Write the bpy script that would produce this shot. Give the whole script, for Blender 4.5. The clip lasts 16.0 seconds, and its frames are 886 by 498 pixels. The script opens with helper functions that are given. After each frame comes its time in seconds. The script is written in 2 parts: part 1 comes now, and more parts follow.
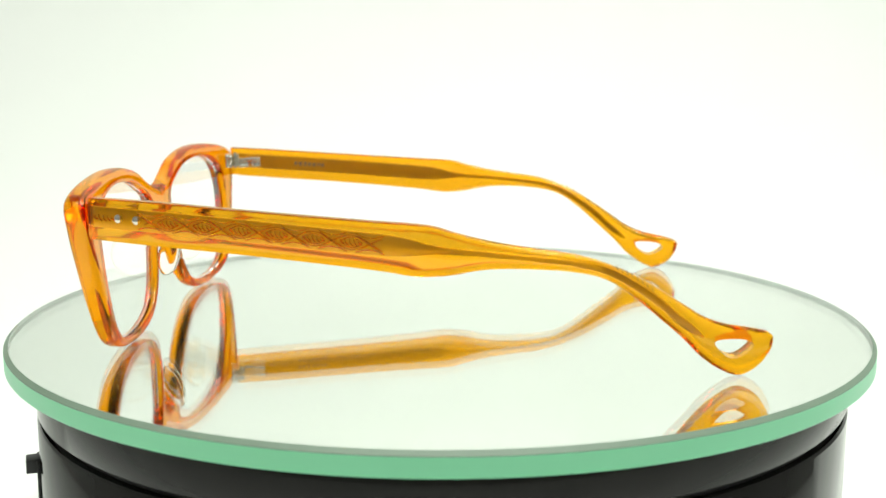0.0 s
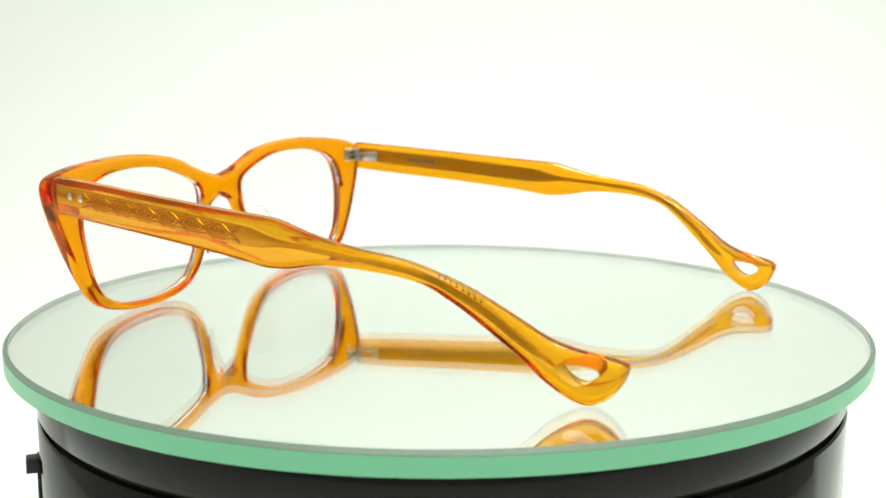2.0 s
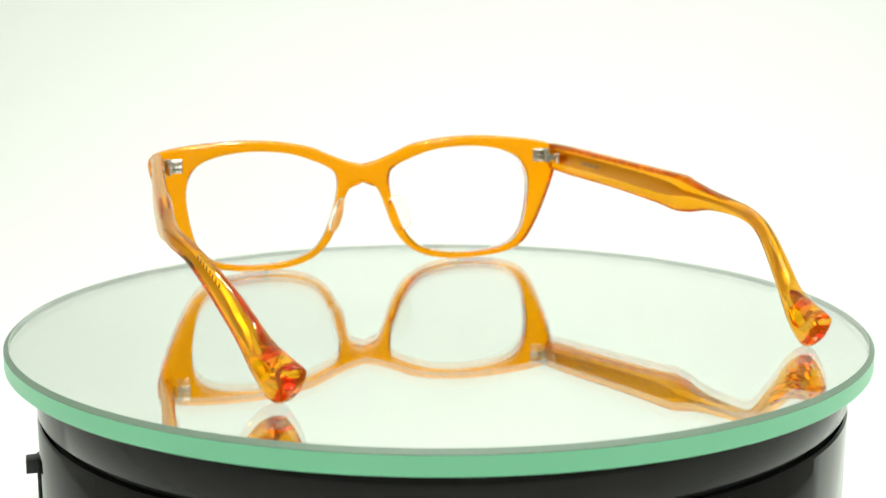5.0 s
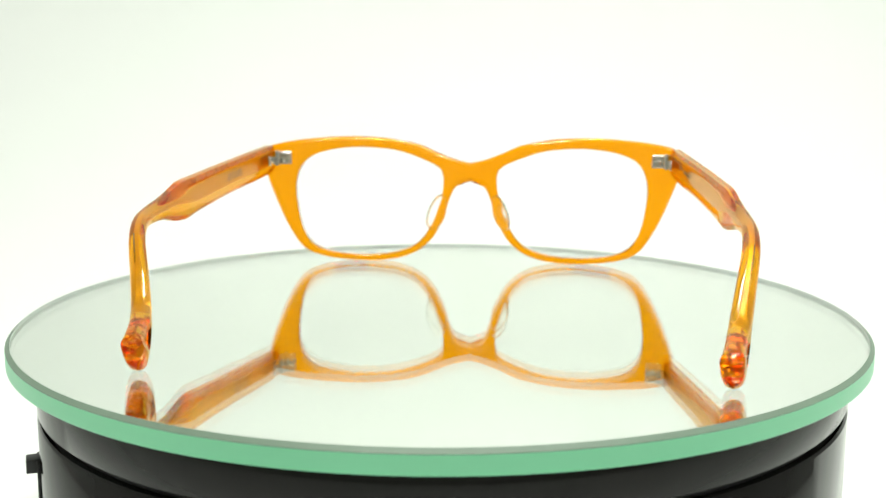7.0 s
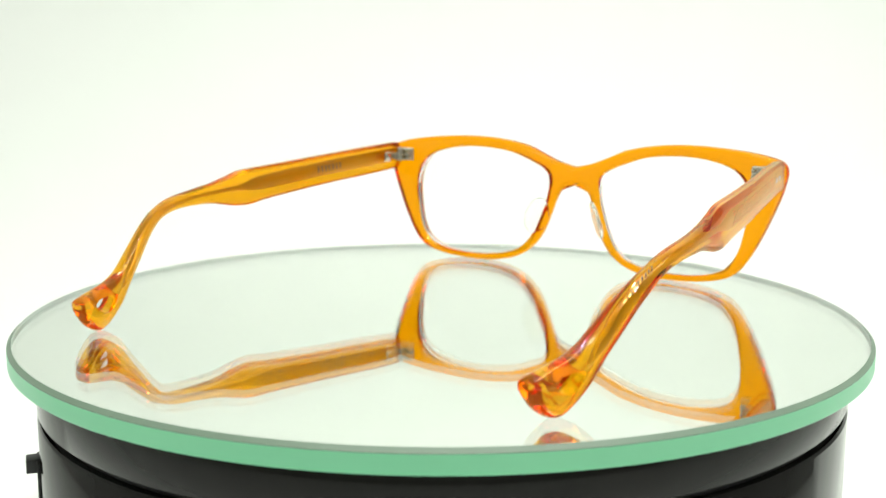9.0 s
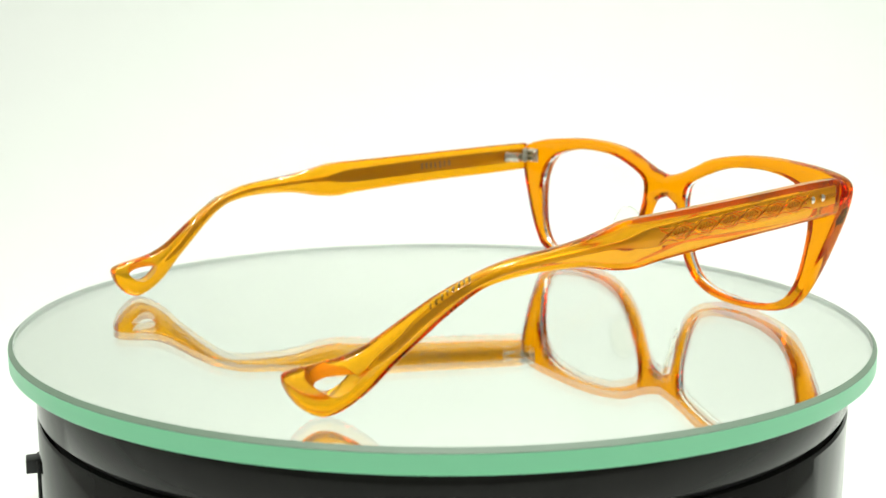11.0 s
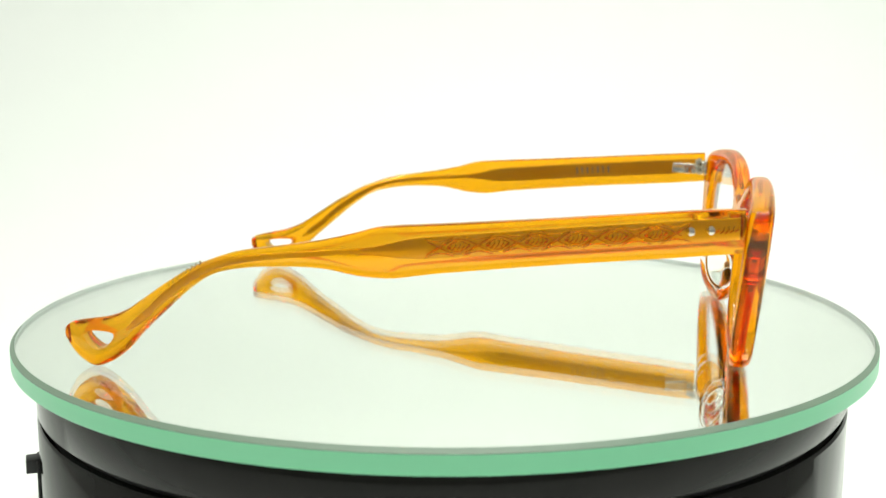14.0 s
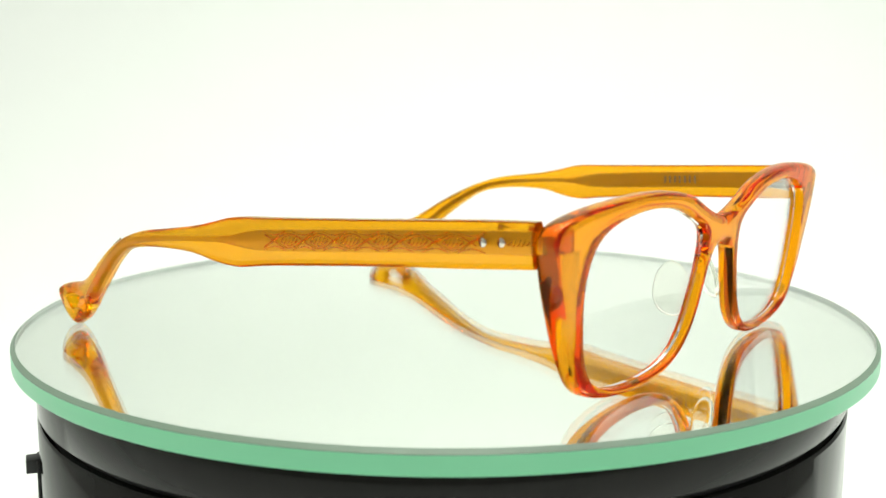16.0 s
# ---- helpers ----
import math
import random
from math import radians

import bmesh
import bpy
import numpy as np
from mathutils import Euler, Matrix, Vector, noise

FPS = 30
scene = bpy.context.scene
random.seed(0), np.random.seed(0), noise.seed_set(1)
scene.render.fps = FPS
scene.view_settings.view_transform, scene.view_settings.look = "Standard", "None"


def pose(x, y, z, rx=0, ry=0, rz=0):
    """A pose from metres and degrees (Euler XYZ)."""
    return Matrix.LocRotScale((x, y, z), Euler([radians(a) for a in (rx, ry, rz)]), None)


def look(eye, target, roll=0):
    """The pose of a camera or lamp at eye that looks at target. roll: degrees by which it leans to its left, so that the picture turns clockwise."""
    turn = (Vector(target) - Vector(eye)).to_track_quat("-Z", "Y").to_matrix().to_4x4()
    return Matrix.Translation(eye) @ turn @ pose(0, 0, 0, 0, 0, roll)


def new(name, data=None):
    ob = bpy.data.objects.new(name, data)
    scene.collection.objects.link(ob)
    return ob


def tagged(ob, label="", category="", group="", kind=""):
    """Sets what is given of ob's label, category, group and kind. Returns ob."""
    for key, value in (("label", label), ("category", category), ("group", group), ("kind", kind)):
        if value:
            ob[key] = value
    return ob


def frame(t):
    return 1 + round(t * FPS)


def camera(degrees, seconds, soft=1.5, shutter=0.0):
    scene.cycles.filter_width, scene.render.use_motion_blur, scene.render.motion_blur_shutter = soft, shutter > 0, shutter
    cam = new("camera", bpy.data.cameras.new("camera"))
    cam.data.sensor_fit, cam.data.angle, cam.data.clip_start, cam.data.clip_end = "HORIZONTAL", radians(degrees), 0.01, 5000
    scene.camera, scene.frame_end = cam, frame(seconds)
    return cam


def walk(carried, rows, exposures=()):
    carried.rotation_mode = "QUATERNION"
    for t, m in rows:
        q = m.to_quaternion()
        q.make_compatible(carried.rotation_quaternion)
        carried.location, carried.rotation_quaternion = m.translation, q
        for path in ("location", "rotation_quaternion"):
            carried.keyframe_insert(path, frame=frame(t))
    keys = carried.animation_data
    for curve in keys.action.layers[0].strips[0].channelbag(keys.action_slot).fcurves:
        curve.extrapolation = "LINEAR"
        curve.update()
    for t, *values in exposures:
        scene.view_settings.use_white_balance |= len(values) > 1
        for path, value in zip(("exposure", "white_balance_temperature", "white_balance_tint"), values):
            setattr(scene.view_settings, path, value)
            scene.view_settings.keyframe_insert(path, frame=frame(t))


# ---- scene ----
MM = 0.001
SECONDS = 16.0
TURN_START, TURN_RATE = 87.83, -13.388     # degrees, degrees a second

# ---- camera ----
cam = camera(42.86, SECONDS)
cam.data.dof.use_dof, cam.data.dof.focus_distance, cam.data.dof.aperture_fstop = True, 0.272, 23.0
scene.cycles.max_bounces, scene.cycles.glossy_bounces, scene.cycles.transmission_bounces = 16, 12, 16
EYE = Vector((0.0, -0.3086, 0.0700))
VIEW = look(EYE, EYE + Vector((0.0004, 0.9858, -0.1679)), 0.10)
walk(cam, [(0, VIEW), (SECONDS, VIEW)], exposures=[(0, 0.0), (SECONDS, 0.0)])

# ---- light ----
world = bpy.data.worlds.new("studio_world")
scene.world = world
world.use_nodes = True
world.node_tree.nodes["Background"].inputs["Color"].default_value = (0.93, 1.0, 0.95, 1)
world.node_tree.nodes["Background"].inputs["Strength"].default_value = 0.2


def area_lamp(name, eye, target, sx, sy, watts, colour=(1, 1, 1)):
    data = bpy.data.lights.new(name, "AREA")
    data.shape, data.size, data.size_y, data.energy, data.color = "RECTANGLE", sx, sy, watts, colour
    ob = new(name, data)
    ob.matrix_world = look(eye, target)
    return ob


COOL = (0.95, 1.0, 0.935)
area_lamp("overhead_softbox_light", (0.36, 0.10, 0.91), (0.24, 0.42, 0.08), 0.62, 0.34, 3.2, COOL)
for bx, by in ((-0.20, -0.26), (-0.13, -0.24), (0.22, -0.22), (0.29, -0.20), (-0.04, 0.20), (0.05, 0.20)):
    area_lamp("bulb_light", (bx, by, 0.86), (bx * 0.3, by * 0.3, 0), 0.036, 0.036, 1.46, (0.985, 1.0, 0.945))


# ---- materials ----
def material(name):
    m = bpy.data.materials.new(name)
    m.use_nodes = True
    nt = m.node_tree
    return m, nt, nt.nodes["Principled BSDF"], nt.nodes["Material Output"]


def fine_noise(nt, scale, detail=4.0):
    co = nt.nodes.new("ShaderNodeTexCoord")
    n = nt.nodes.new("ShaderNodeTexNoise")
    n.inputs["Scale"].default_value, n.inputs["Detail"].default_value = scale, detail
    nt.links.new(co.outputs["Object"], n.inputs["Vector"])
    return n


def ramp(nt, fac, lo, hi):
    r = nt.nodes.new("ShaderNodeValToRGB")
    r.color_ramp.elements[0].position, r.color_ramp.elements[1].position = 0.3, 0.7
    r.color_ramp.elements[0].color, r.color_ramp.elements[1].color = (*lo, 1), (*hi, 1)
    nt.links.new(fac, r.inputs["Fac"])
    return r


def bump(nt, bsdf, height, strength, distance):
    b = nt.nodes.new("ShaderNodeBump")
    b.inputs["Strength"].default_value, b.inputs["Distance"].default_value = strength, distance
    nt.links.new(height, b.inputs["Height"])
    nt.links.new(b.outputs["Normal"], bsdf.inputs["Normal"])


def solid(name, lo, hi, rough, metal=0.0, scale=60.0, relief=0.0, spread=0.06):
    m, nt, p, out = material(name)
    n = fine_noise(nt, scale)
    nt.links.new(ramp(nt, n.outputs["Fac"], lo, hi).outputs["Color"], p.inputs["Base Color"])
    fine = fine_noise(nt, scale * 9, 2.0)
    mr = nt.nodes.new("ShaderNodeMapRange")
    mr.inputs["To Min"].default_value, mr.inputs["To Max"].default_value = max(rough - spread, 0.0), rough + spread
    nt.links.new(fine.outputs["Fac"], mr.inputs["Value"])
    nt.links.new(mr.outputs["Result"], p.inputs["Roughness"])
    p.inputs["Metallic"].default_value = metal
    if relief:
        bump(nt, p, fine.outputs["Fac"], 0.4, relief)
    return m


def clear(name, colour, ior, rough=0.0, lo=None, scale=30.0):
    """A clear solid whose colour deepens with each passage through its surface."""
    m, nt, p, out = material(name)
    nt.nodes.remove(p)
    g = nt.nodes.new("ShaderNodeBsdfGlass")
    g.inputs["IOR"].default_value, g.inputs["Roughness"].default_value = ior, rough
    g.inputs["Color"].default_value = (*colour, 1)
    if lo:
        n = fine_noise(nt, scale, 2.0)
        nt.links.new(ramp(nt, n.outputs["Fac"], lo, colour).outputs["Color"], g.inputs["Color"])
    nt.links.new(g.outputs["BSDF"], out.inputs["Surface"])
    return m


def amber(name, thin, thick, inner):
    """Amber acetate: a tinted clear solid under a polished colourless surface; its redder inner reflections stand in
    for light absorbed on long paths.
    """
    m, nt, p, out = material(name)
    nt.nodes.remove(p)
    g = nt.nodes.new("ShaderNodeBsdfRefraction")
    g.inputs["IOR"].default_value, g.inputs["Roughness"].default_value = 1.49, 0.0
    n = fine_noise(nt, 40.0, 2.0)
    nt.links.new(ramp(nt, n.outputs["Fac"], thick, thin).outputs["Color"], g.inputs["Color"])
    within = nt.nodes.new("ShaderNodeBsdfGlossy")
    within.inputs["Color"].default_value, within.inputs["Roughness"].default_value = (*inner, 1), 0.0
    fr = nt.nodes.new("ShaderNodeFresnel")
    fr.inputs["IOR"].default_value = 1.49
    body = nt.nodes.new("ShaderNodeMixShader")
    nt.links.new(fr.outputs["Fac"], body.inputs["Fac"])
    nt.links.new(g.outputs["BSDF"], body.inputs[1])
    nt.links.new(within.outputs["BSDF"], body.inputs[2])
    gloss = nt.nodes.new("ShaderNodeBsdfGlossy")
    gloss.inputs["Roughness"].default_value = 0.07
    lw = nt.nodes.new("ShaderNodeLayerWeight")
    lw.inputs["Blend"].default_value = 0.5
    pw = nt.nodes.new("ShaderNodeMath")
    pw.operation = "POWER"
    pw.inputs[1].default_value = 5.0
    nt.links.new(lw.outputs["Facing"], pw.inputs[0])
    part_of = nt.nodes.new("ShaderNodeMath")
    part_of.operation = "MULTIPLY_ADD"
    part_of.inputs[1].default_value, part_of.inputs[2].default_value = 0.60, 0.04
    nt.links.new(pw.outputs[0], part_of.inputs[0])
    mix = nt.nodes.new("ShaderNodeMixShader")
    nt.links.new(part_of.outputs[0], mix.inputs["Fac"])
    nt.links.new(body.outputs["Shader"], mix.inputs[1])
    nt.links.new(gloss.outputs["BSDF"], mix.inputs[2])
    nt.links.new(mix.outputs["Shader"], out.inputs["Surface"])
    return m


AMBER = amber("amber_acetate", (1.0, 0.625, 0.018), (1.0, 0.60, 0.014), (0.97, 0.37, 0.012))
# Same acetate; the lighter tint stands in for the temple's shorter light path.
AMBER_TEMPLE = amber("amber_acetate_thin_tint", (1.0, 0.685, 0.085), (1.0, 0.66, 0.07), (1.0, 0.53, 0.05))
LENS = clear("clear_lens", (0.998, 0.999, 0.996), 1.30)
PAD = clear("clear_pad", (0.999, 0.994, 0.975), 1.18)
PLATE_GLASS = clear("float_glass", (0.985, 0.995, 0.985), 1.5)
MIRROR = solid("silvering", (0.955, 0.97, 0.955), (0.96, 0.975, 0.96), 0.0, 1.0, 8.0, 0, 0.0)
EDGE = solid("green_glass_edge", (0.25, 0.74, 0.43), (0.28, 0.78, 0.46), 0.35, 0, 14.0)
# Paleness of a rim filled with light, put into an opaque colour.
LIT_RIM = solid("light_filled_rim", (0.66, 0.78, 0.70), (0.72, 0.83, 0.75), 0.6, 0, 14.0)
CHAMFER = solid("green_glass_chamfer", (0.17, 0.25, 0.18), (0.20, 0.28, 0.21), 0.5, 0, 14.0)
BLACK = solid("black_gloss_plastic", (0.010, 0.010, 0.009), (0.016, 0.015, 0.014), 0.09, 0, 25.0, 0.00002)
BLACK.node_tree.nodes["Principled BSDF"].inputs["Specular IOR Level"].default_value = 0.17
BLACK_MATT = solid("black_matt_plastic", (0.012, 0.012, 0.012), (0.02, 0.02, 0.02), 0.5, 0, 60.0)
GOLD_BRIGHT = solid("polished_gold_relief", (0.97, 0.84, 0.58), (0.98, 0.88, 0.64), 0.12, 1.0, 1500.0, 0, 0.02)
GOLD = solid("gold_wire_core", (0.98, 0.88, 0.66), (0.99, 0.91, 0.71), 0.30, 1.0, 1500.0, 0, 0.02)
STEEL = solid("polished_steel", (0.80, 0.76, 0.66), (0.88, 0.84, 0.74), 0.06, 1.0, 900.0, 0, 0.03)
GILT = solid("pale_gold_print", (0.36, 0.28, 0.15), (0.43, 0.34, 0.19), 0.4, 0.0, 800.0)
PAPER = solid("white_backdrop_paper", (0.80, 0.825, 0.79), (0.835, 0.86, 0.825), 0.8, 0, 3.0, 0.0003)
DARKER = solid("grey_cloth", (0.44, 0.44, 0.425), (0.50, 0.498, 0.48), 0.9, 0, 9.0, 0.0003)
GREY = solid("mid_grey_surround", (0.36, 0.36, 0.345), (0.42, 0.42, 0.405), 0.8, 0, 6.0, 0.0003)
GREY_DARK = solid("grey_table_top", (0.17, 0.167, 0.16), (0.22, 0.216, 0.205), 0.6, 0, 8.0, 0.0003)
DARK = solid("pale_grey_cloth", (0.32, 0.32, 0.31), (0.38, 0.378, 0.365), 0.9, 0, 9.0, 0.0003)
FABRIC = solid("white_bounce_fabric", (0.78, 0.80, 0.77), (0.82, 0.84, 0.81), 0.9, 0, 5.0, 0.0004)


# ---- mesh helpers ----
def link_mesh(name, bm, mat, smooth=True, sharp=40, upward=False):
    bmesh.ops.recalc_face_normals(bm, faces=bm.faces)
    bm.normal_update()
    for e in bm.edges:
        if len(e.link_faces) == 2:
            e.smooth = e.calc_face_angle(0) < radians(sharp)
    for f in bm.faces:
        f.smooth = smooth
    if upward:
        bmesh.ops.reverse_faces(bm, faces=[f for f in bm.faces if f.normal.z < 0])
    me = bpy.data.meshes.new(name)
    bm.to_mesh(me)
    bm.free()
    me.materials.append(mat)
    return new(name, me)


def part(name, bm, mat, parent, label="", sharp=40, upward=False):
    ob = link_mesh(name, bm, mat, True, sharp, upward)
    ob.parent = parent
    if label:
        tagged(ob, label)
    return ob


def spline(points, n, closed=False):
    """A smooth curve through control points, n points to a stretch."""
    pts = [np.array(p, float) for p in points]
    k, res = len(pts), []
    for i in range(k if closed else k - 1):
        if closed:
            a, b, c, d = (pts[(i + j) % k] for j in (-1, 0, 1, 2))
        else:
            a, b, c, d = pts[max(i - 1, 0)], pts[i], pts[i + 1], pts[min(i + 2, k - 1)]
        for s in np.linspace(0, 1, n, endpoint=False):
            res.append(0.5 * (2 * b + (c - a) * s + (2 * a - 5 * b + 4 * c - d) * s * s + (3 * b - a - 3 * c + d) * s ** 3))
    if not closed:
        res.append(pts[-1])
    return np.array(res)


def rings_bm(rings, closed=True, caps=True):
    """Quads between successive rings of points."""
    bm = bmesh.new()
    vs = [[bm.verts.new(p) for p in r] for r in rings]
    n = len(rings[0])
    for a, b in zip(vs, vs[1:]):
        for i in range(n if closed else n - 1):
            j = (i + 1) % n
            bm.faces.new((a[i], a[j], b[j], b[i]))
    if caps:
        bm.faces.new(vs[0]), bm.faces.new(vs[-1][::-1])
    return bm


def lathe_bm(profile, segments=160, loop=True, caps=True):
    """Turns a profile of (radius, height) in mm round the z axis."""
    bm = bmesh.new()
    prof = list(profile)
    cols = []
    for k in range(segments):
        a = 2 * math.pi * k / segments
        cols.append([bm.verts.new((r * MM * math.cos(a), r * MM * math.sin(a), z * MM)) for r, z in prof])
    m = len(prof)
    for k in range(segments):
        a, b = cols[k], cols[(k + 1) % segments]
        for i in range(m if loop else m - 1):
            j = (i + 1) % m
            bm.faces.new((a[i], b[i], b[j], a[j]))
    if not loop and caps:
        bm.faces.new([c[0] for c in cols]), bm.faces.new([c[-1] for c in cols][::-1])
    return bm


def box_bm(sx, sy, sz, m=None, bevel=0.0, seg=2):
    bm = bmesh.new()
    bmesh.ops.create_cube(bm, size=1, matrix=(m or Matrix()) @ Matrix.Diagonal((sx, sy, sz, 1)))
    if bevel:
        bmesh.ops.bevel(bm, geom=bm.edges[:], offset=bevel, segments=seg, affect="EDGES", profile=0.5)
    return bm


def cyl_bm(r, h, m=None, seg=24, bevel=0.0):
    bm = bmesh.new()
    bmesh.ops.create_cone(bm, cap_ends=True, segments=seg, radius1=r, radius2=r, depth=h, matrix=m or Matrix())
    if bevel:
        bmesh.ops.bevel(bm, geom=[e for e in bm.edges if len(e.link_faces) == 2 and e.calc_face_angle(0) > 1],
                        offset=bevel, segments=2, affect="EDGES", profile=0.5)
    return bm


def join_bm(a, b):
    me = bpy.data.meshes.new("joined")
    b.to_mesh(me)
    a.from_mesh(me)
    b.free()
    bpy.data.meshes.remove(me)
    return a


def tube_bm(points, r, seg=8):
    rings = []
    for i, p in enumerate(points):
        d = Vector(points[min(i + 1, len(points) - 1)]) - Vector(points[max(i - 1, 0)])
        q = d.to_track_quat("Z", "Y").to_matrix()
        rings.append([Vector(p) + q @ Vector((r * math.cos(2 * math.pi * k / seg), r * math.sin(2 * math.pi * k / seg), 0))
                      for k in range(seg)])
    return rings_bm(rings)


# ---- the studio ----
TABLE_Z = -0.078


def sweep_bm():
    """Table and backdrop in one sheet of paper that curves up."""
    prof = [(y, TABLE_Z) for y in np.linspace(-0.46, 0.28, 10)]
    for k in range(13):
        a = math.pi / 2 * k / 12
        prof.append((0.30 + 0.22 * math.sin(a), TABLE_Z + 0.22 * (1 - math.cos(a))))
    prof += [(0.52, z) for z in np.linspace(0.18, 0.93, 9)]
    bm = bmesh.new()
    rows = [[bm.verts.new((x, y, z)) for y, z in prof] for x in np.linspace(-0.78, 0.78, 14)]
    for a, b in zip(rows, rows[1:]):
        for i in range(len(prof) - 1):
            bm.faces.new((a[i], b[i], b[i + 1], a[i + 1]))
    return bm


tagged(link_mesh("backdrop", sweep_bm(), PAPER), "white seamless paper backdrop curving up behind the turntable", "backdrop", kind="structure")


def panel(name, sx, sy, sz, at, label, mat=FABRIC):
    tagged(link_mesh(name, box_bm(sx, sy, sz, pose(*at)), mat, False), label, name.split("_")[0], kind="structure")


# Added surround, out of view: its tones set what glass and metal reflect.
panel("wall_left", 0.02, 1.50, 1.06, (-0.80, -0.13, 0.42), "unseen grey side panel added to shape reflections", DARKER)
panel("wall_right", 0.02, 1.50, 1.06, (0.80, -0.13, 0.42), "unseen grey side panel added on the right for reflections", DARK)
panel("wall_front", 1.58, 0.02, 1.06, (0, -0.90, 0.42), "unseen grey panel added behind the camera for reflections", GREY)
panel("ceiling", 1.62, 1.54, 0.02, (0, -0.13, 0.96), "unseen white top added to bounce light")
panel("floor", 1.62, 1.54, 0.02, (0, -0.13, -0.122), "grey table top under the paper sweep", GREY_DARK)


# ---- turntable ----
PLATE_R, PLATE_T = 114.2, 5.3


def lean(bm, below, slope=0.011):
    """The base stands a little out of true under its level top."""
    for v in bm.verts:
        if v.co.z < below * MM:
            v.co.z += slope * v.co.x
    return bm


def build_turntable():
    thing = tagged(new("turntable"), "glossy black round plastic turntable base on white paper", "turntable")
    thing.location = (0, 0, TABLE_Z)
    up = -TABLE_Z / MM
    top, gap = up - PLATE_T - 0.4, up - 16.3
    r = 108.0
    part("upper_ring", lean(lathe_bm([(20, top), (r - 1.2, top), (r - 0.4, top - 0.4), (r, top - 1.2), (r, gap + 0.6), (r - 0.5, gap), (20, gap)]), top - 2),
         BLACK, thing, "rotating glossy black ring")
    part("groove", lean(lathe_bm([(20, gap - 0.05), (r - 2.2, gap - 0.05), (r - 2.2, gap - 1.65), (20, gap - 1.65)]), top), BLACK_MATT, thing, "dark recessed joint")
    lower = lathe_bm([(20, gap - 1.7), (r - 0.5, gap - 1.7), (r, gap - 2.3), (r, 3.0), (r - 1.5, 1.0), (r - 4, 0.0), (20, 0)])
    for v in lower.verts:
        if v.co.z > 5 * MM:
            v.co.z += 0.011 * v.co.x
    part("lower_body", lower, BLACK, thing)
    side = pose(0, 0, 0, 0, 0, 199.5)
    sw = part("switch", box_bm(3.4 * MM, 5 * MM, 3.6 * MM, side @ pose((r + 1.6) * MM, 0, (up - 31.5) * MM), 0.0003), BLACK_MATT, thing, "small black switch")
    part("switch_plate", box_bm(0.8 * MM, 9 * MM, 11 * MM, side @ pose((r + 0.3) * MM, 0, (up - 35.5) * MM), 0.0002), BLACK_MATT, thing)
    return thing


def build_plate():
    """A round mirror with a ground and chamfered edge; its top is at height 0."""
    thing = tagged(new("mirror_plate"), "round glass mirror plate with pale green edge", "mirror")
    R, T, c = PLATE_R, PLATE_T, 1.0
    glass = part("glass", lathe_bm([(R - 1.15, 0), (R - 1.15, -T + 0.25)], 360, False), PLATE_GLASS, thing, "clear glass with a faint green tint", 30)
    glass.data.materials.append(LIT_RIM)
    for poly in glass.data.polygons:
        poly.material_index = int(abs(poly.normal.z) < 0.5)
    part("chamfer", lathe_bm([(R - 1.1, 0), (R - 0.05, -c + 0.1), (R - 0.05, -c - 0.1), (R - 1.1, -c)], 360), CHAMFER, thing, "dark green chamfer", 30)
    part("ground_edge", lathe_bm([(R - 1.1, -c - 0.15), (R, -c - 0.02), (R, -T + 0.4), (R - 0.4, -T), (R - 1.1, -T)], 360), EDGE, thing, "pale green ground edge", 30)
    part("silvering", lathe_bm([(R - 1.15, -T + 0.22), (R - 1.15, -T + 0.02)], 360, False), MIRROR, thing, "silvered back of the mirror", 30)
    return thing


turntable = build_turntable()
plate = build_plate()

# ---- eyeglasses ----
OUTER = [(0, 33.9), (5.5, 35.2), (11.5, 37.5), (17.3, 40.0), (24, 41.5), (32, 42.5), (42, 42.8), (53, 42.2), (62, 41.2), (68, 39.9),
         (70.6, 38.4), (71.4, 35.5), (70.2, 29.5), (67.6, 22.5), (64.6, 15.5), (61.2, 9.2), (57.8, 4.8), (53.5, 2.3), (46.5, 0.7),
         (38, 0.0), (30, 0.1), (23, 1.3), (17.5, 3.7), (13.2, 7.5), (10.4, 12), (8.3, 17.5), (6.4, 23), (4.2, 26.3), (0, 27.6)]
INNER = [(9.2, 29), (10.9, 32.4), (17, 35.4), (25, 38), (33, 39), (40.5, 39.1), (48, 38.2), (54, 36.4), (57.5, 33.8), (59.5, 30), (60.2, 25),
         (59.6, 18.5), (58.2, 12), (56.2, 8), (53, 5), (47.5, 3), (40, 2.1), (32, 2.2), (25, 3.2), (19.5, 5.2), (15.8, 8.6), (13.3, 12.8),
         (11.3, 18), (9.6, 23.5)]
LENS_C = np.array((35.0, 21.0))


def front_rear(x, z):
    return 16.3 - 0.0009 * x * x - 0.09 * (34 - z)


def front_thick(x):
    return 4.3 + 1.0 * (x / 70) ** 2


def ray_loop(loop, angle):
    """Where the ray from the lens centre at that angle leaves the closed loop."""
    d = np.array((math.cos(angle), math.sin(angle)))
    a = loop - LENS_C
    b = np.roll(a, -1, axis=0)
    ca, cb = d[0] * a[:, 1] - d[1] * a[:, 0], d[0] * b[:, 1] - d[1] * b[:, 0]
    best = 0
    for i in np.where(ca * cb <= 0)[0]:
        w = ca[i] / (ca[i] - cb[i]) if ca[i] != cb[i] else 0
        best = max(best, float((a[i] + (b[i] - a[i]) * w) @ d))
    return LENS_C + best * d


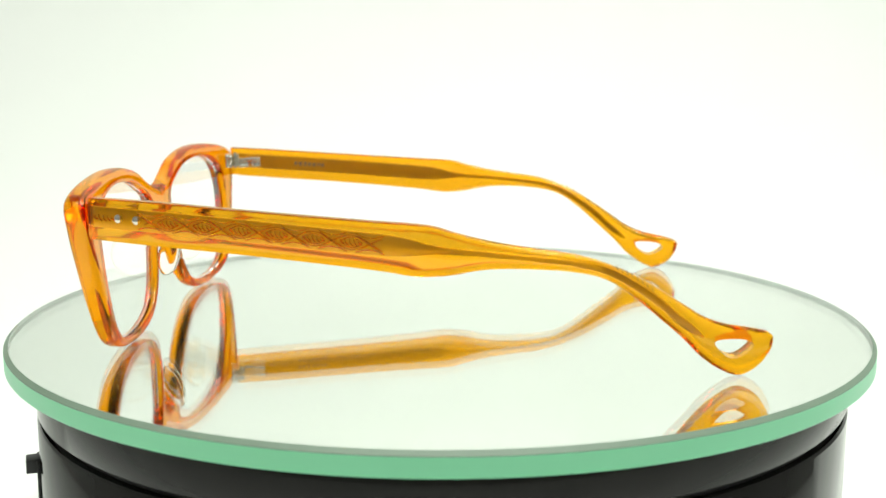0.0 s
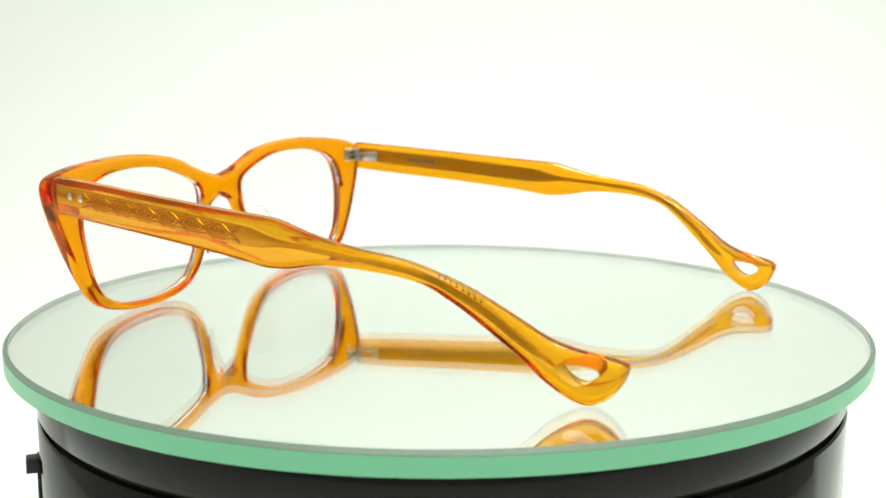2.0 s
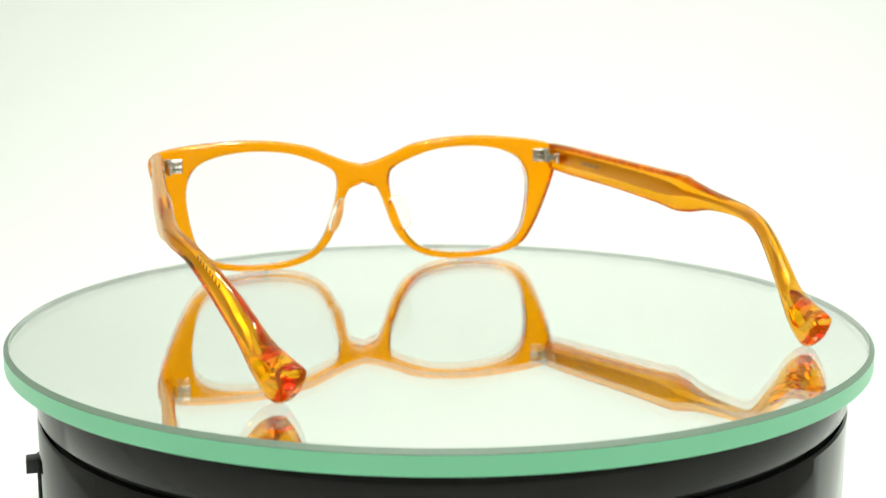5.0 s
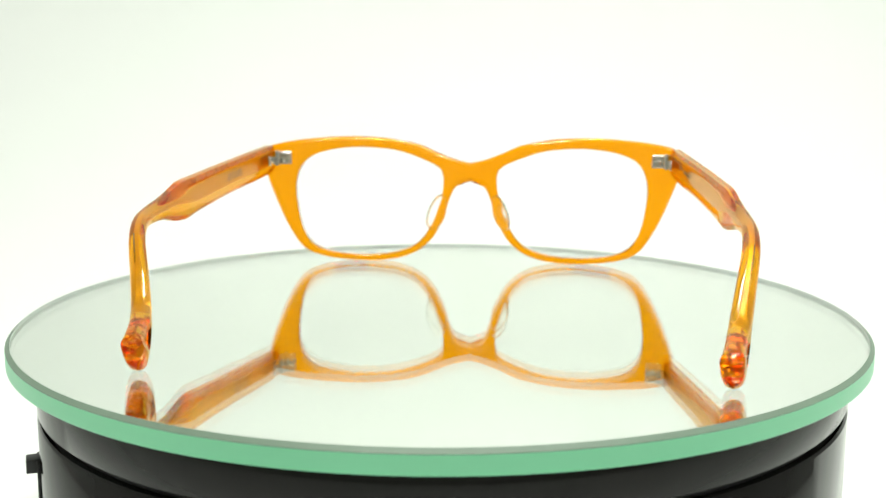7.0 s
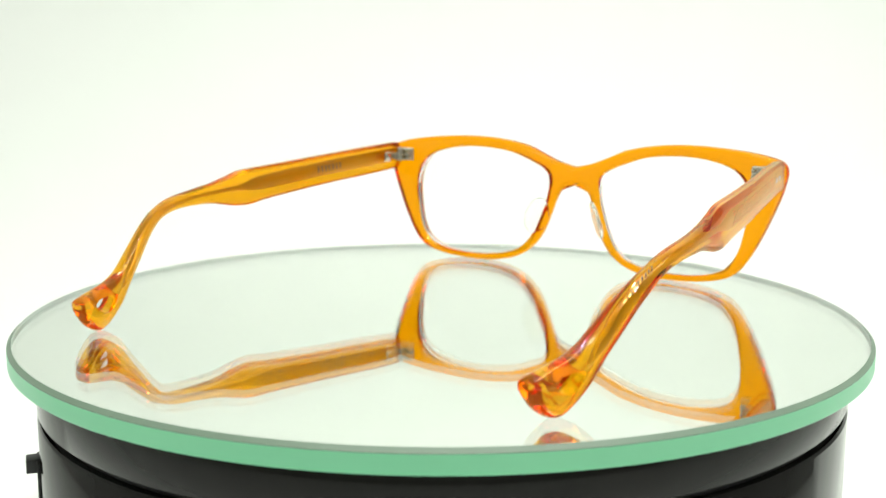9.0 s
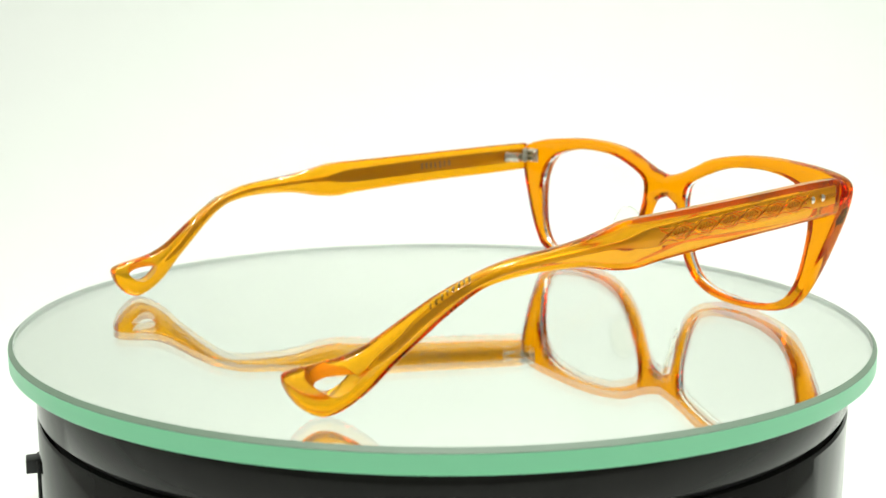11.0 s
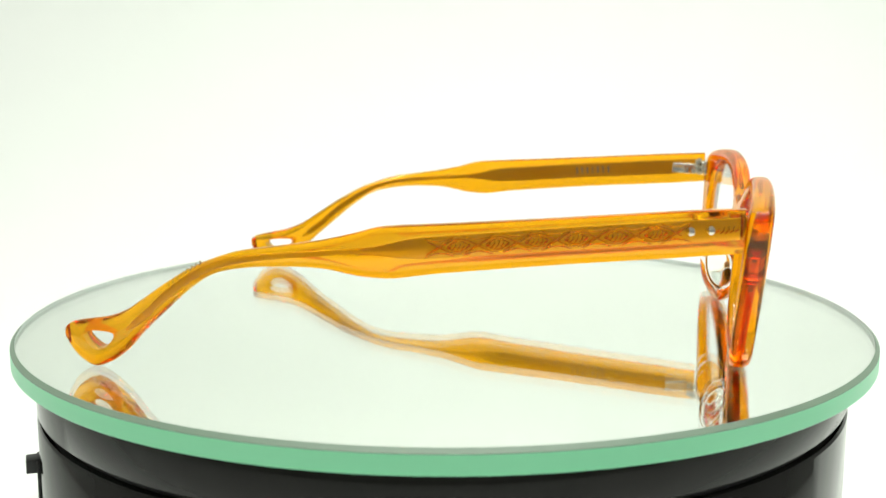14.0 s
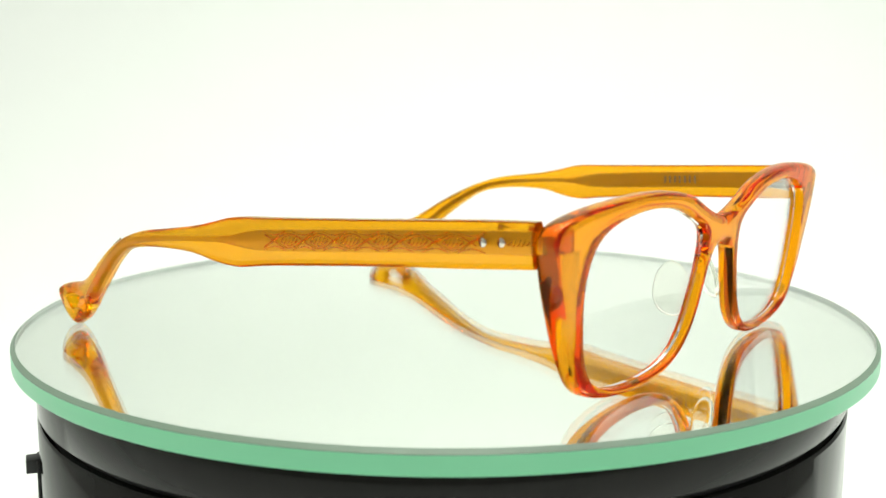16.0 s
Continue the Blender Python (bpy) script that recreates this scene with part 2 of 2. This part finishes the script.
def front_bm():
    outer, inner = spline(OUTER, 60), spline(INNER, 60, True)
    a0, a1 = (math.atan2(z - LENS_C[1], -LENS_C[0]) for z in (27.6, 33.9))
    lo, hi = min(a0, a1), max(a0, a1)
    angles = sorted([a for a in np.linspace(-math.pi, math.pi, 240, endpoint=False) if not lo - 0.012 < a < hi + 0.012] + list(np.linspace(lo, hi, 7)))
    steps = [0, 0.03, 0.08, 0.16, 0.28, 0.42, 0.58, 0.72, 0.84, 0.92, 0.97, 1]

    def fillet(d, r):
        return r - math.sqrt(max(r * r - (r - d) ** 2, 0)) if d < r else 0.0

    def edge_drop(p):
        """How far a face sinks towards the broadly rounded outer edge and the crisper edge round the lens."""
        return fillet(np.min(np.hypot(*(outer - p).T)), 1.7), fillet(np.min(np.hypot(*(inner - p).T)), 0.8)

    cols = []
    for a in angles:
        p, q = ray_loop(inner, a), ray_loop(outer, a)
        cut = lo - 1e-6 <= a <= hi + 1e-6
        if cut:
            q = LENS_C + (q - LENS_C) * (LENS_C[0] / (LENS_C[0] - q[0]))
        col = []
        for s in steps:
            x, z = p + (q - p) * s
            if cut and s == 1:
                x = 0.0
            far, near = edge_drop(np.array((x, z)))
            if s == 1 and not cut:
                far = 1.7
            drop = max(far, 0.8 if s == 0 else near)
            y0 = front_rear(x, z)
            col.append((x, z, y0 + drop, y0 + front_thick(x) - drop))
        cols.append((col, cut))
    bm = bmesh.new()
    for sgn in (1, -1):
        grid = [[(bm.verts.new((sgn * x * MM, yb * MM, z * MM)), bm.verts.new((sgn * x * MM, yf * MM, z * MM))) for x, z, yb, yf in col] for col, cut in cols]
        n = len(grid)
        for i in range(n):
            j = (i + 1) % n
            A, B = grid[i], grid[j]
            for k in range(len(steps) - 1):
                bm.faces.new((A[k][1], B[k][1], B[k + 1][1], A[k + 1][1]))
                bm.faces.new((A[k][0], A[k + 1][0], B[k + 1][0], B[k][0]))
            bm.faces.new((A[0][0], B[0][0], B[0][1], A[0][1]))
            if not (cols[i][1] and cols[j][1]):
                bm.faces.new((A[-1][0], A[-1][1], B[-1][1], B[-1][0]))
    bmesh.ops.remove_doubles(bm, verts=bm.verts[:], dist=2e-6)
    return bm


def lens_bm(sgn):
    inner = spline(INNER, 4, True)
    rings = []
    for s in (0.02, 0.25, 0.5, 0.75, 0.9, 0.993):
        rings.append([LENS_C + (p - LENS_C) * s for p in inner])
    rear = [[Vector((sgn * x, front_rear(x, z) + 1.2, z)) * MM for x, z in r] for r in rings]
    fore = [[Vector((sgn * x, front_rear(x, z) + 2.8, z)) * MM for x, z in r] for r in rings]
    return rings_bm(rear + fore[::-1])


TEMPLE = [(11.7, 39.7, 30.7), (5, 39.4, 30.1), (-3.7, 38.9, 29.4), (-26, 37.4, 27.8), (-50, 35.9, 25.6), (-59, 35.4, 24.4), (-63.5, 34.9, 24.39), (-67.5, 33.8, 24.8), (-75, 32.1, 26.1), (-84, 30.7, 26.2), (-92.5, 29.4, 25.5), (-99.5, 27.2, 23.7), (-106, 24.2, 19.4), (-112, 20.6, 14.2), (-117.5, 16.9, 9.3), (-122, 14, 4.7), (-126.7, 12.1, 1.4), (-131, 11.2, 0.0), (-135, 10.4, 1.9), (-137.3, 9.7, 4.8), (-138.5, 8.8, 7.8)]
TEMPLE_X = [(14, 69.0), (2.7, 69.8), (-30, 73.5), (-63, 76.2), (-85, 77.3), (-100, 76.0), (-112, 73.2), (-122, 70.6), (-140, 66.4)]
CORE = [(10.8, 35.6, 2.1), (-3, 34.6, 2.2), (-26, 33.0, 2.2), (-48, 31.2, 2.2), (-56, 30.6, 2.0), (-62, 30.1, 1.1), (-66, 29.9, 0.65), (-75, 29.3, 0.55),
        (-84, 28.5, 0.55), (-92.5, 27.4, 0.55), (-99.5, 25.4, 0.6), (-106, 21.8, 0.75), (-112, 17.4, 0.9), (-115.5, 14.2, 0.9), (-119, 11.5, 0.8), (-122, 9.3, 0.12)]


TEMPLE_LINE = spline(TEMPLE_X, 12)[::-1]


def temple_x(y, sgn=1):
    """The temple's middle line; the one on the wearer's other side bends in a little more at its tip."""
    x = float(np.interp(y, TEMPLE_LINE[:, 0], TEMPLE_LINE[:, 1]))
    if sgn < 0:
        w = min(max((-y - 82) / 45, 0), 1)
        x -= 5.2 * w * w * (3 - 2 * w)
    return x


def core_z(y):
    pts = np.array(CORE)[::-1]
    return float(np.interp(y, pts[:, 0], pts[:, 1]))


def temple_bm(sgn):
    rings = []
    for y, zt, zb in spline(TEMPLE, 5):
        x, m, h = temple_x(y, sgn), (zt + zb) / 2, (zt - zb) / 2
        t = 1.9 + 0.75 * np.clip((-y - 85) / 40, 0, 1)
        t = min(t, 0.4 + 1.4 * h)
        c, d = min(0.8, 0.4 * t), min(1.3, 0.45 * h)
        w = min(max((-y - 58) / 34, 0), 1)
        sec = []
        for q in range(4):
            for k in range(5):
                a = math.pi / 2 * (q + 0.04 + 0.23 * k)
                ca, sa = math.cos(a), math.sin(a)
                f = k / 4 if q % 2 == 0 else 1 - k / 4
                flat = (math.copysign(t - c * f, ca), math.copysign(h - d * (1 - f), sa))
                rnd = (t * math.copysign(abs(ca) ** 0.72, ca), h * math.copysign(abs(sa) ** 0.72, sa))
                sec.append((flat[0] * (1 - w) + rnd[0] * w, flat[1] * (1 - w) + rnd[1] * w))
        rings.append([Vector((sgn * (x + u), y, m + v)) * MM for u, v in sec])
    return rings_bm(rings)


def hole_bm(sgn):
    loop = spline([(-133.6, 7.4), (-131.5, 8.6), (-127.8, 8.9), (-124.9, 8.6), (-125.1, 7.2), (-127.2, 5.2), (-129.6, 4.5), (-132, 5.6)], 6, True)
    rings = []
    for off in (-8, 8):
        rings.append([Vector((sgn * (temple_x(y, sgn) + off), y, z)) * MM for y, z in loop])
    return rings_bm(rings)


def cut_mesh(ob, cutter_bm):
    """Takes the cutter's shape out of the object's mesh."""
    cutter = link_mesh("cutter", cutter_bm, AMBER_TEMPLE)
    mod = ob.modifiers.new("hole", "BOOLEAN")
    mod.object, mod.operation, mod.solver = cutter, "DIFFERENCE", "EXACT"
    dg = bpy.context.evaluated_depsgraph_get()
    me = bpy.data.meshes.new_from_object(ob.evaluated_get(dg))
    ob.modifiers.remove(mod)
    bpy.data.objects.remove(cutter)
    bm = bmesh.new()
    bm.from_mesh(me)
    bmesh.ops.triangulate(bm, faces=[f for f in bm.faces if len(f.verts) > 4])
    for e in bm.edges:
        if len(e.link_faces) == 2:
            e.smooth = e.calc_face_angle(0) < radians(35)
    bm.to_mesh(me)
    bm.free()
    ob.data = me


def core_bm(sgn):
    rings = []
    for y, z, h in spline(CORE, 6):
        x, t = temple_x(y, sgn), min(0.55, 0.2 + h)
        rings.append([Vector((sgn * (x + u * t), y, z + v * h)) * MM
                      for u, v in ((1, 0.75), (0.75, 1), (-0.75, 1), (-1, 0.75), (-1, -0.75), (-0.75, -1), (0.75, -1), (1, -0.75))])
    return rings_bm(rings)


def filigree_bm(sgn):
    """Two crossing strands with ribbed leaves between the crossings."""
    bm = bmesh.new()
    pitch, y0, y1 = 8.0, -2.0, -50.0

    def place(y, up, out):
        return Vector((sgn * (temple_x(y, sgn) + out), y, core_z(y) + up)) * MM

    for side in (1, -1):
        pts = []
        for y in np.linspace(y0 + 1.2, y1 - 2.5, 130):
            ph = math.pi * (y0 - y) / pitch
            pts.append(place(y, side * 1.5 * math.sin(ph), 0.58 + 0.08 * side * math.cos(ph)))
        bm = join_bm(bm, tube_bm(pts, 0.22 * MM, 8))
    for k in range(6):
        for side in (1, -1):
            ys = np.linspace(y0 - pitch * k - 1.6, y0 - pitch * (k + 1) + 1.6, 15)
            pts = [place(y, side * 1.05 * math.sin(math.pi * (ys[0] - y) / (ys[0] - ys[-1])), 0.6) for y in ys]
            bm = join_bm(bm, tube_bm(pts, 0.13 * MM, 6))
    for side in (1, -1):
        for k in range(7):
            ys = np.linspace(y0 - pitch * (k - 0.38), y0 - pitch * (k + 0.38), 13)
            pts = [place(y, side * (1.95 - 0.75 * math.sin(math.pi * (ys[0] - y) / (ys[0] - ys[-1]))), 0.56) for y in ys]
            bm = join_bm(bm, tube_bm(pts, 0.15 * MM, 6))
    for k in range(7):
        y = y0 - pitch * k
        bm = join_bm(bm, tube_bm([place(y - 2.6, -1.5, 0.5), place(y - 1.2, -0.7, 0.8), place(y, 0, 0.85), place(y + 1.2, 0.7, 0.8), place(y + 2.6, 1.5, 0.5)], 0.34 * MM, 8))
    for k in range(-1, 6):
        yc = y0 - pitch * (k + 0.5) if k >= 0 else 8.2
        for j in range(-2, 3):
            y = yc + j * 0.95
            h = 0.72 * math.cos(j * 0.5)
            a, b = place(y + 0.35, h, 0.6), place(y - 0.35, -h, 0.6)
            bm = join_bm(bm, tube_bm([a, a.lerp(b, 0.5) + Vector((sgn * 0.15, 0.3, 0)) * MM, b], 0.17 * MM, 6))
    return bm


def letters_bm(sgn, side, y0, widths, height, lift, step=1):
    """A row of plain upright bars on the temple's face."""
    bm = bmesh.new()
    y = y0
    for w in widths:
        z = core_z(y) + lift
        x = temple_x(y, sgn) + side * (0.75 if side > 0 else 1.82)
        bm = join_bm(bm, box_bm(0.25 * MM, w * MM, height * MM, pose(sgn * x * MM, y * MM, z * MM, 4 if sgn > 0 else 4)))
        y -= w + 0.75 * step
    return bm


def hinge_parts(sgn, front, temple):
    x, y, z = 64.2, 10.9, 35.6
    base = part("hinge_plate", box_bm(6.2 * MM, 1.4 * MM, 4.6 * MM, pose(sgn * x * MM, (y + 0.9) * MM, z * MM), 0.00065, 4), STEEL, front, "polished steel hinge plate")
    for k in range(3):
        part("hinge_knuckle", cyl_bm(1.4 * MM, 0.9 * MM, pose(sgn * (x + 1.7) * MM, (y - 1.1) * MM, (z + 1.7 * (k - 1)) * MM), 20, 0.00015), STEEL, base)
        part("hinge_finger", box_bm(4.6 * MM, 1.5 * MM, 0.8 * MM, pose(sgn * (x - 0.2) * MM, (y - 0.3) * MM, (z + 1.7 * (k - 1)) * MM), 0.00038, 4), STEEL, base)
    part("screw", cyl_bm(0.75 * MM, 5.2 * MM, pose(sgn * (x + 1.7) * MM, (y - 0.9) * MM, z * MM), 16, 0.0001), STEEL, base)
    part("hinge_rivet", cyl_bm(0.7 * MM, 0.8 * MM, pose(sgn * (x - 2.2) * MM, (y - 0.1) * MM, (z + 1.1) * MM, 90), 16, 0.00015), STEEL, base)
    part("hinge_rivet", cyl_bm(0.7 * MM, 0.8 * MM, pose(sgn * (x - 2.2) * MM, (y - 0.1) * MM, (z - 1.1) * MM, 90), 16, 0.00015), STEEL, base)
    leaf = part("hinge_leaf", box_bm(1.0 * MM, 7.5 * MM, 3.2 * MM, pose(sgn * 66.5 * MM, 5.2 * MM, 34.9 * MM, -4), 0.00045, 4), STEEL, temple, "steel hinge leaf set in the temple")
    for k in range(2):
        part("hinge_knuckle", cyl_bm(1.4 * MM, 0.75 * MM, pose(sgn * (x + 1.7) * MM, (y - 1.1) * MM, (z - 0.85 + 1.7 * k) * MM), 20, 0.00015), STEEL, leaf)


def pad_bm(sgn):
    """A flat clear drop with a rounded edge."""
    loop = []
    for k in range(48):
        a = 2 * math.pi * k / 48
        c, n = math.cos(a), math.sin(a)
        loop.append((4.5 * c * (1 - 0.16 * n), 6.4 * n))
    half = [(0.06, 0.62), (0.5, 0.62), (0.84, 0.60), (0.92, 0.50), (0.97, 0.32), (1.0, 0.0)]
    prof = half + [(f, -h) for f, h in half[-2::-1]]
    m = pose(sgn * 10.9 * MM, 11.4 * MM, 17.6 * MM, 0, -sgn * 16, sgn * 38)
    return rings_bm([[m @ (Vector((h, f * u, f * v)) * MM) for u, v in loop] for f, h in prof])


def build_eyeglasses():
    thing = tagged(new("eyeglasses"), "transparent amber acetate eyeglasses with clear lenses standing on the mirror", "eyeglasses")
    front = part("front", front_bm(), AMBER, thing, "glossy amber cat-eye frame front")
    for sgn in (1, -1):
        part("lens", lens_bm(sgn), LENS, thing, "clear lens")
        part("nose_pad", pad_bm(sgn), PAD, front, "clear nose pad")
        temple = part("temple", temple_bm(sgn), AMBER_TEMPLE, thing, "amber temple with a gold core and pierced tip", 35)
        cut_mesh(temple, hole_bm(sgn))
        part("wire_core", core_bm(sgn), GOLD, temple, "gold wire core")
        part("filigree", filigree_bm(sgn), GOLD_BRIGHT, temple, "engraved braid of leaves")
        for y in (4.9, 0.9):
            part("rivet", cyl_bm(0.95 * MM, 1.0 * MM, pose(sgn * (temple_x(y, sgn) + 1.43) * MM, y * MM, (core_z(y) + 0.2) * MM, 0, 90), 24, 0.0001), STEEL, temple, "round steel rivet")
        part("lettering", letters_bm(sgn, -1, -19.0 if sgn < 0 else -10.0, (0.45, 0.4, 0.5, 0.35, 0.45, 0.4, 0.45) if sgn < 0 else (0.8, 0.8, 0.7, 0.8, 0.8, 0.5, 0.8), 2.1 if sgn < 0 else 1.1, 0.2, 1.7 if sgn < 0 else 1.0), GILT, temple, "pale gold marking")
        part("size_marking", letters_bm(sgn, 1, -102.0, (0.4, 0.3, 0.4, 0.4, 0.3, 0.4, 0.4, 0.3), 1.3, 2.0, 1.0), GILT, temple, "small stamped marking")
        hinge_parts(sgn, front, temple)
    return thing


eyeglasses = build_eyeglasses()


def turn(t):
    return pose(0, 0, 0, 0, 0, TURN_START + TURN_RATE * t)


def motions():
    times = [k * 0.5 for k in range(33)]
    walk(plate, [(t, turn(t) @ pose(-0.0007, 0.0005, 0)) for t in times])
    walk(eyeglasses, [(t, turn(t) @ pose(0.0013, 0.0624, 0.00005)) for t in times])


motions()
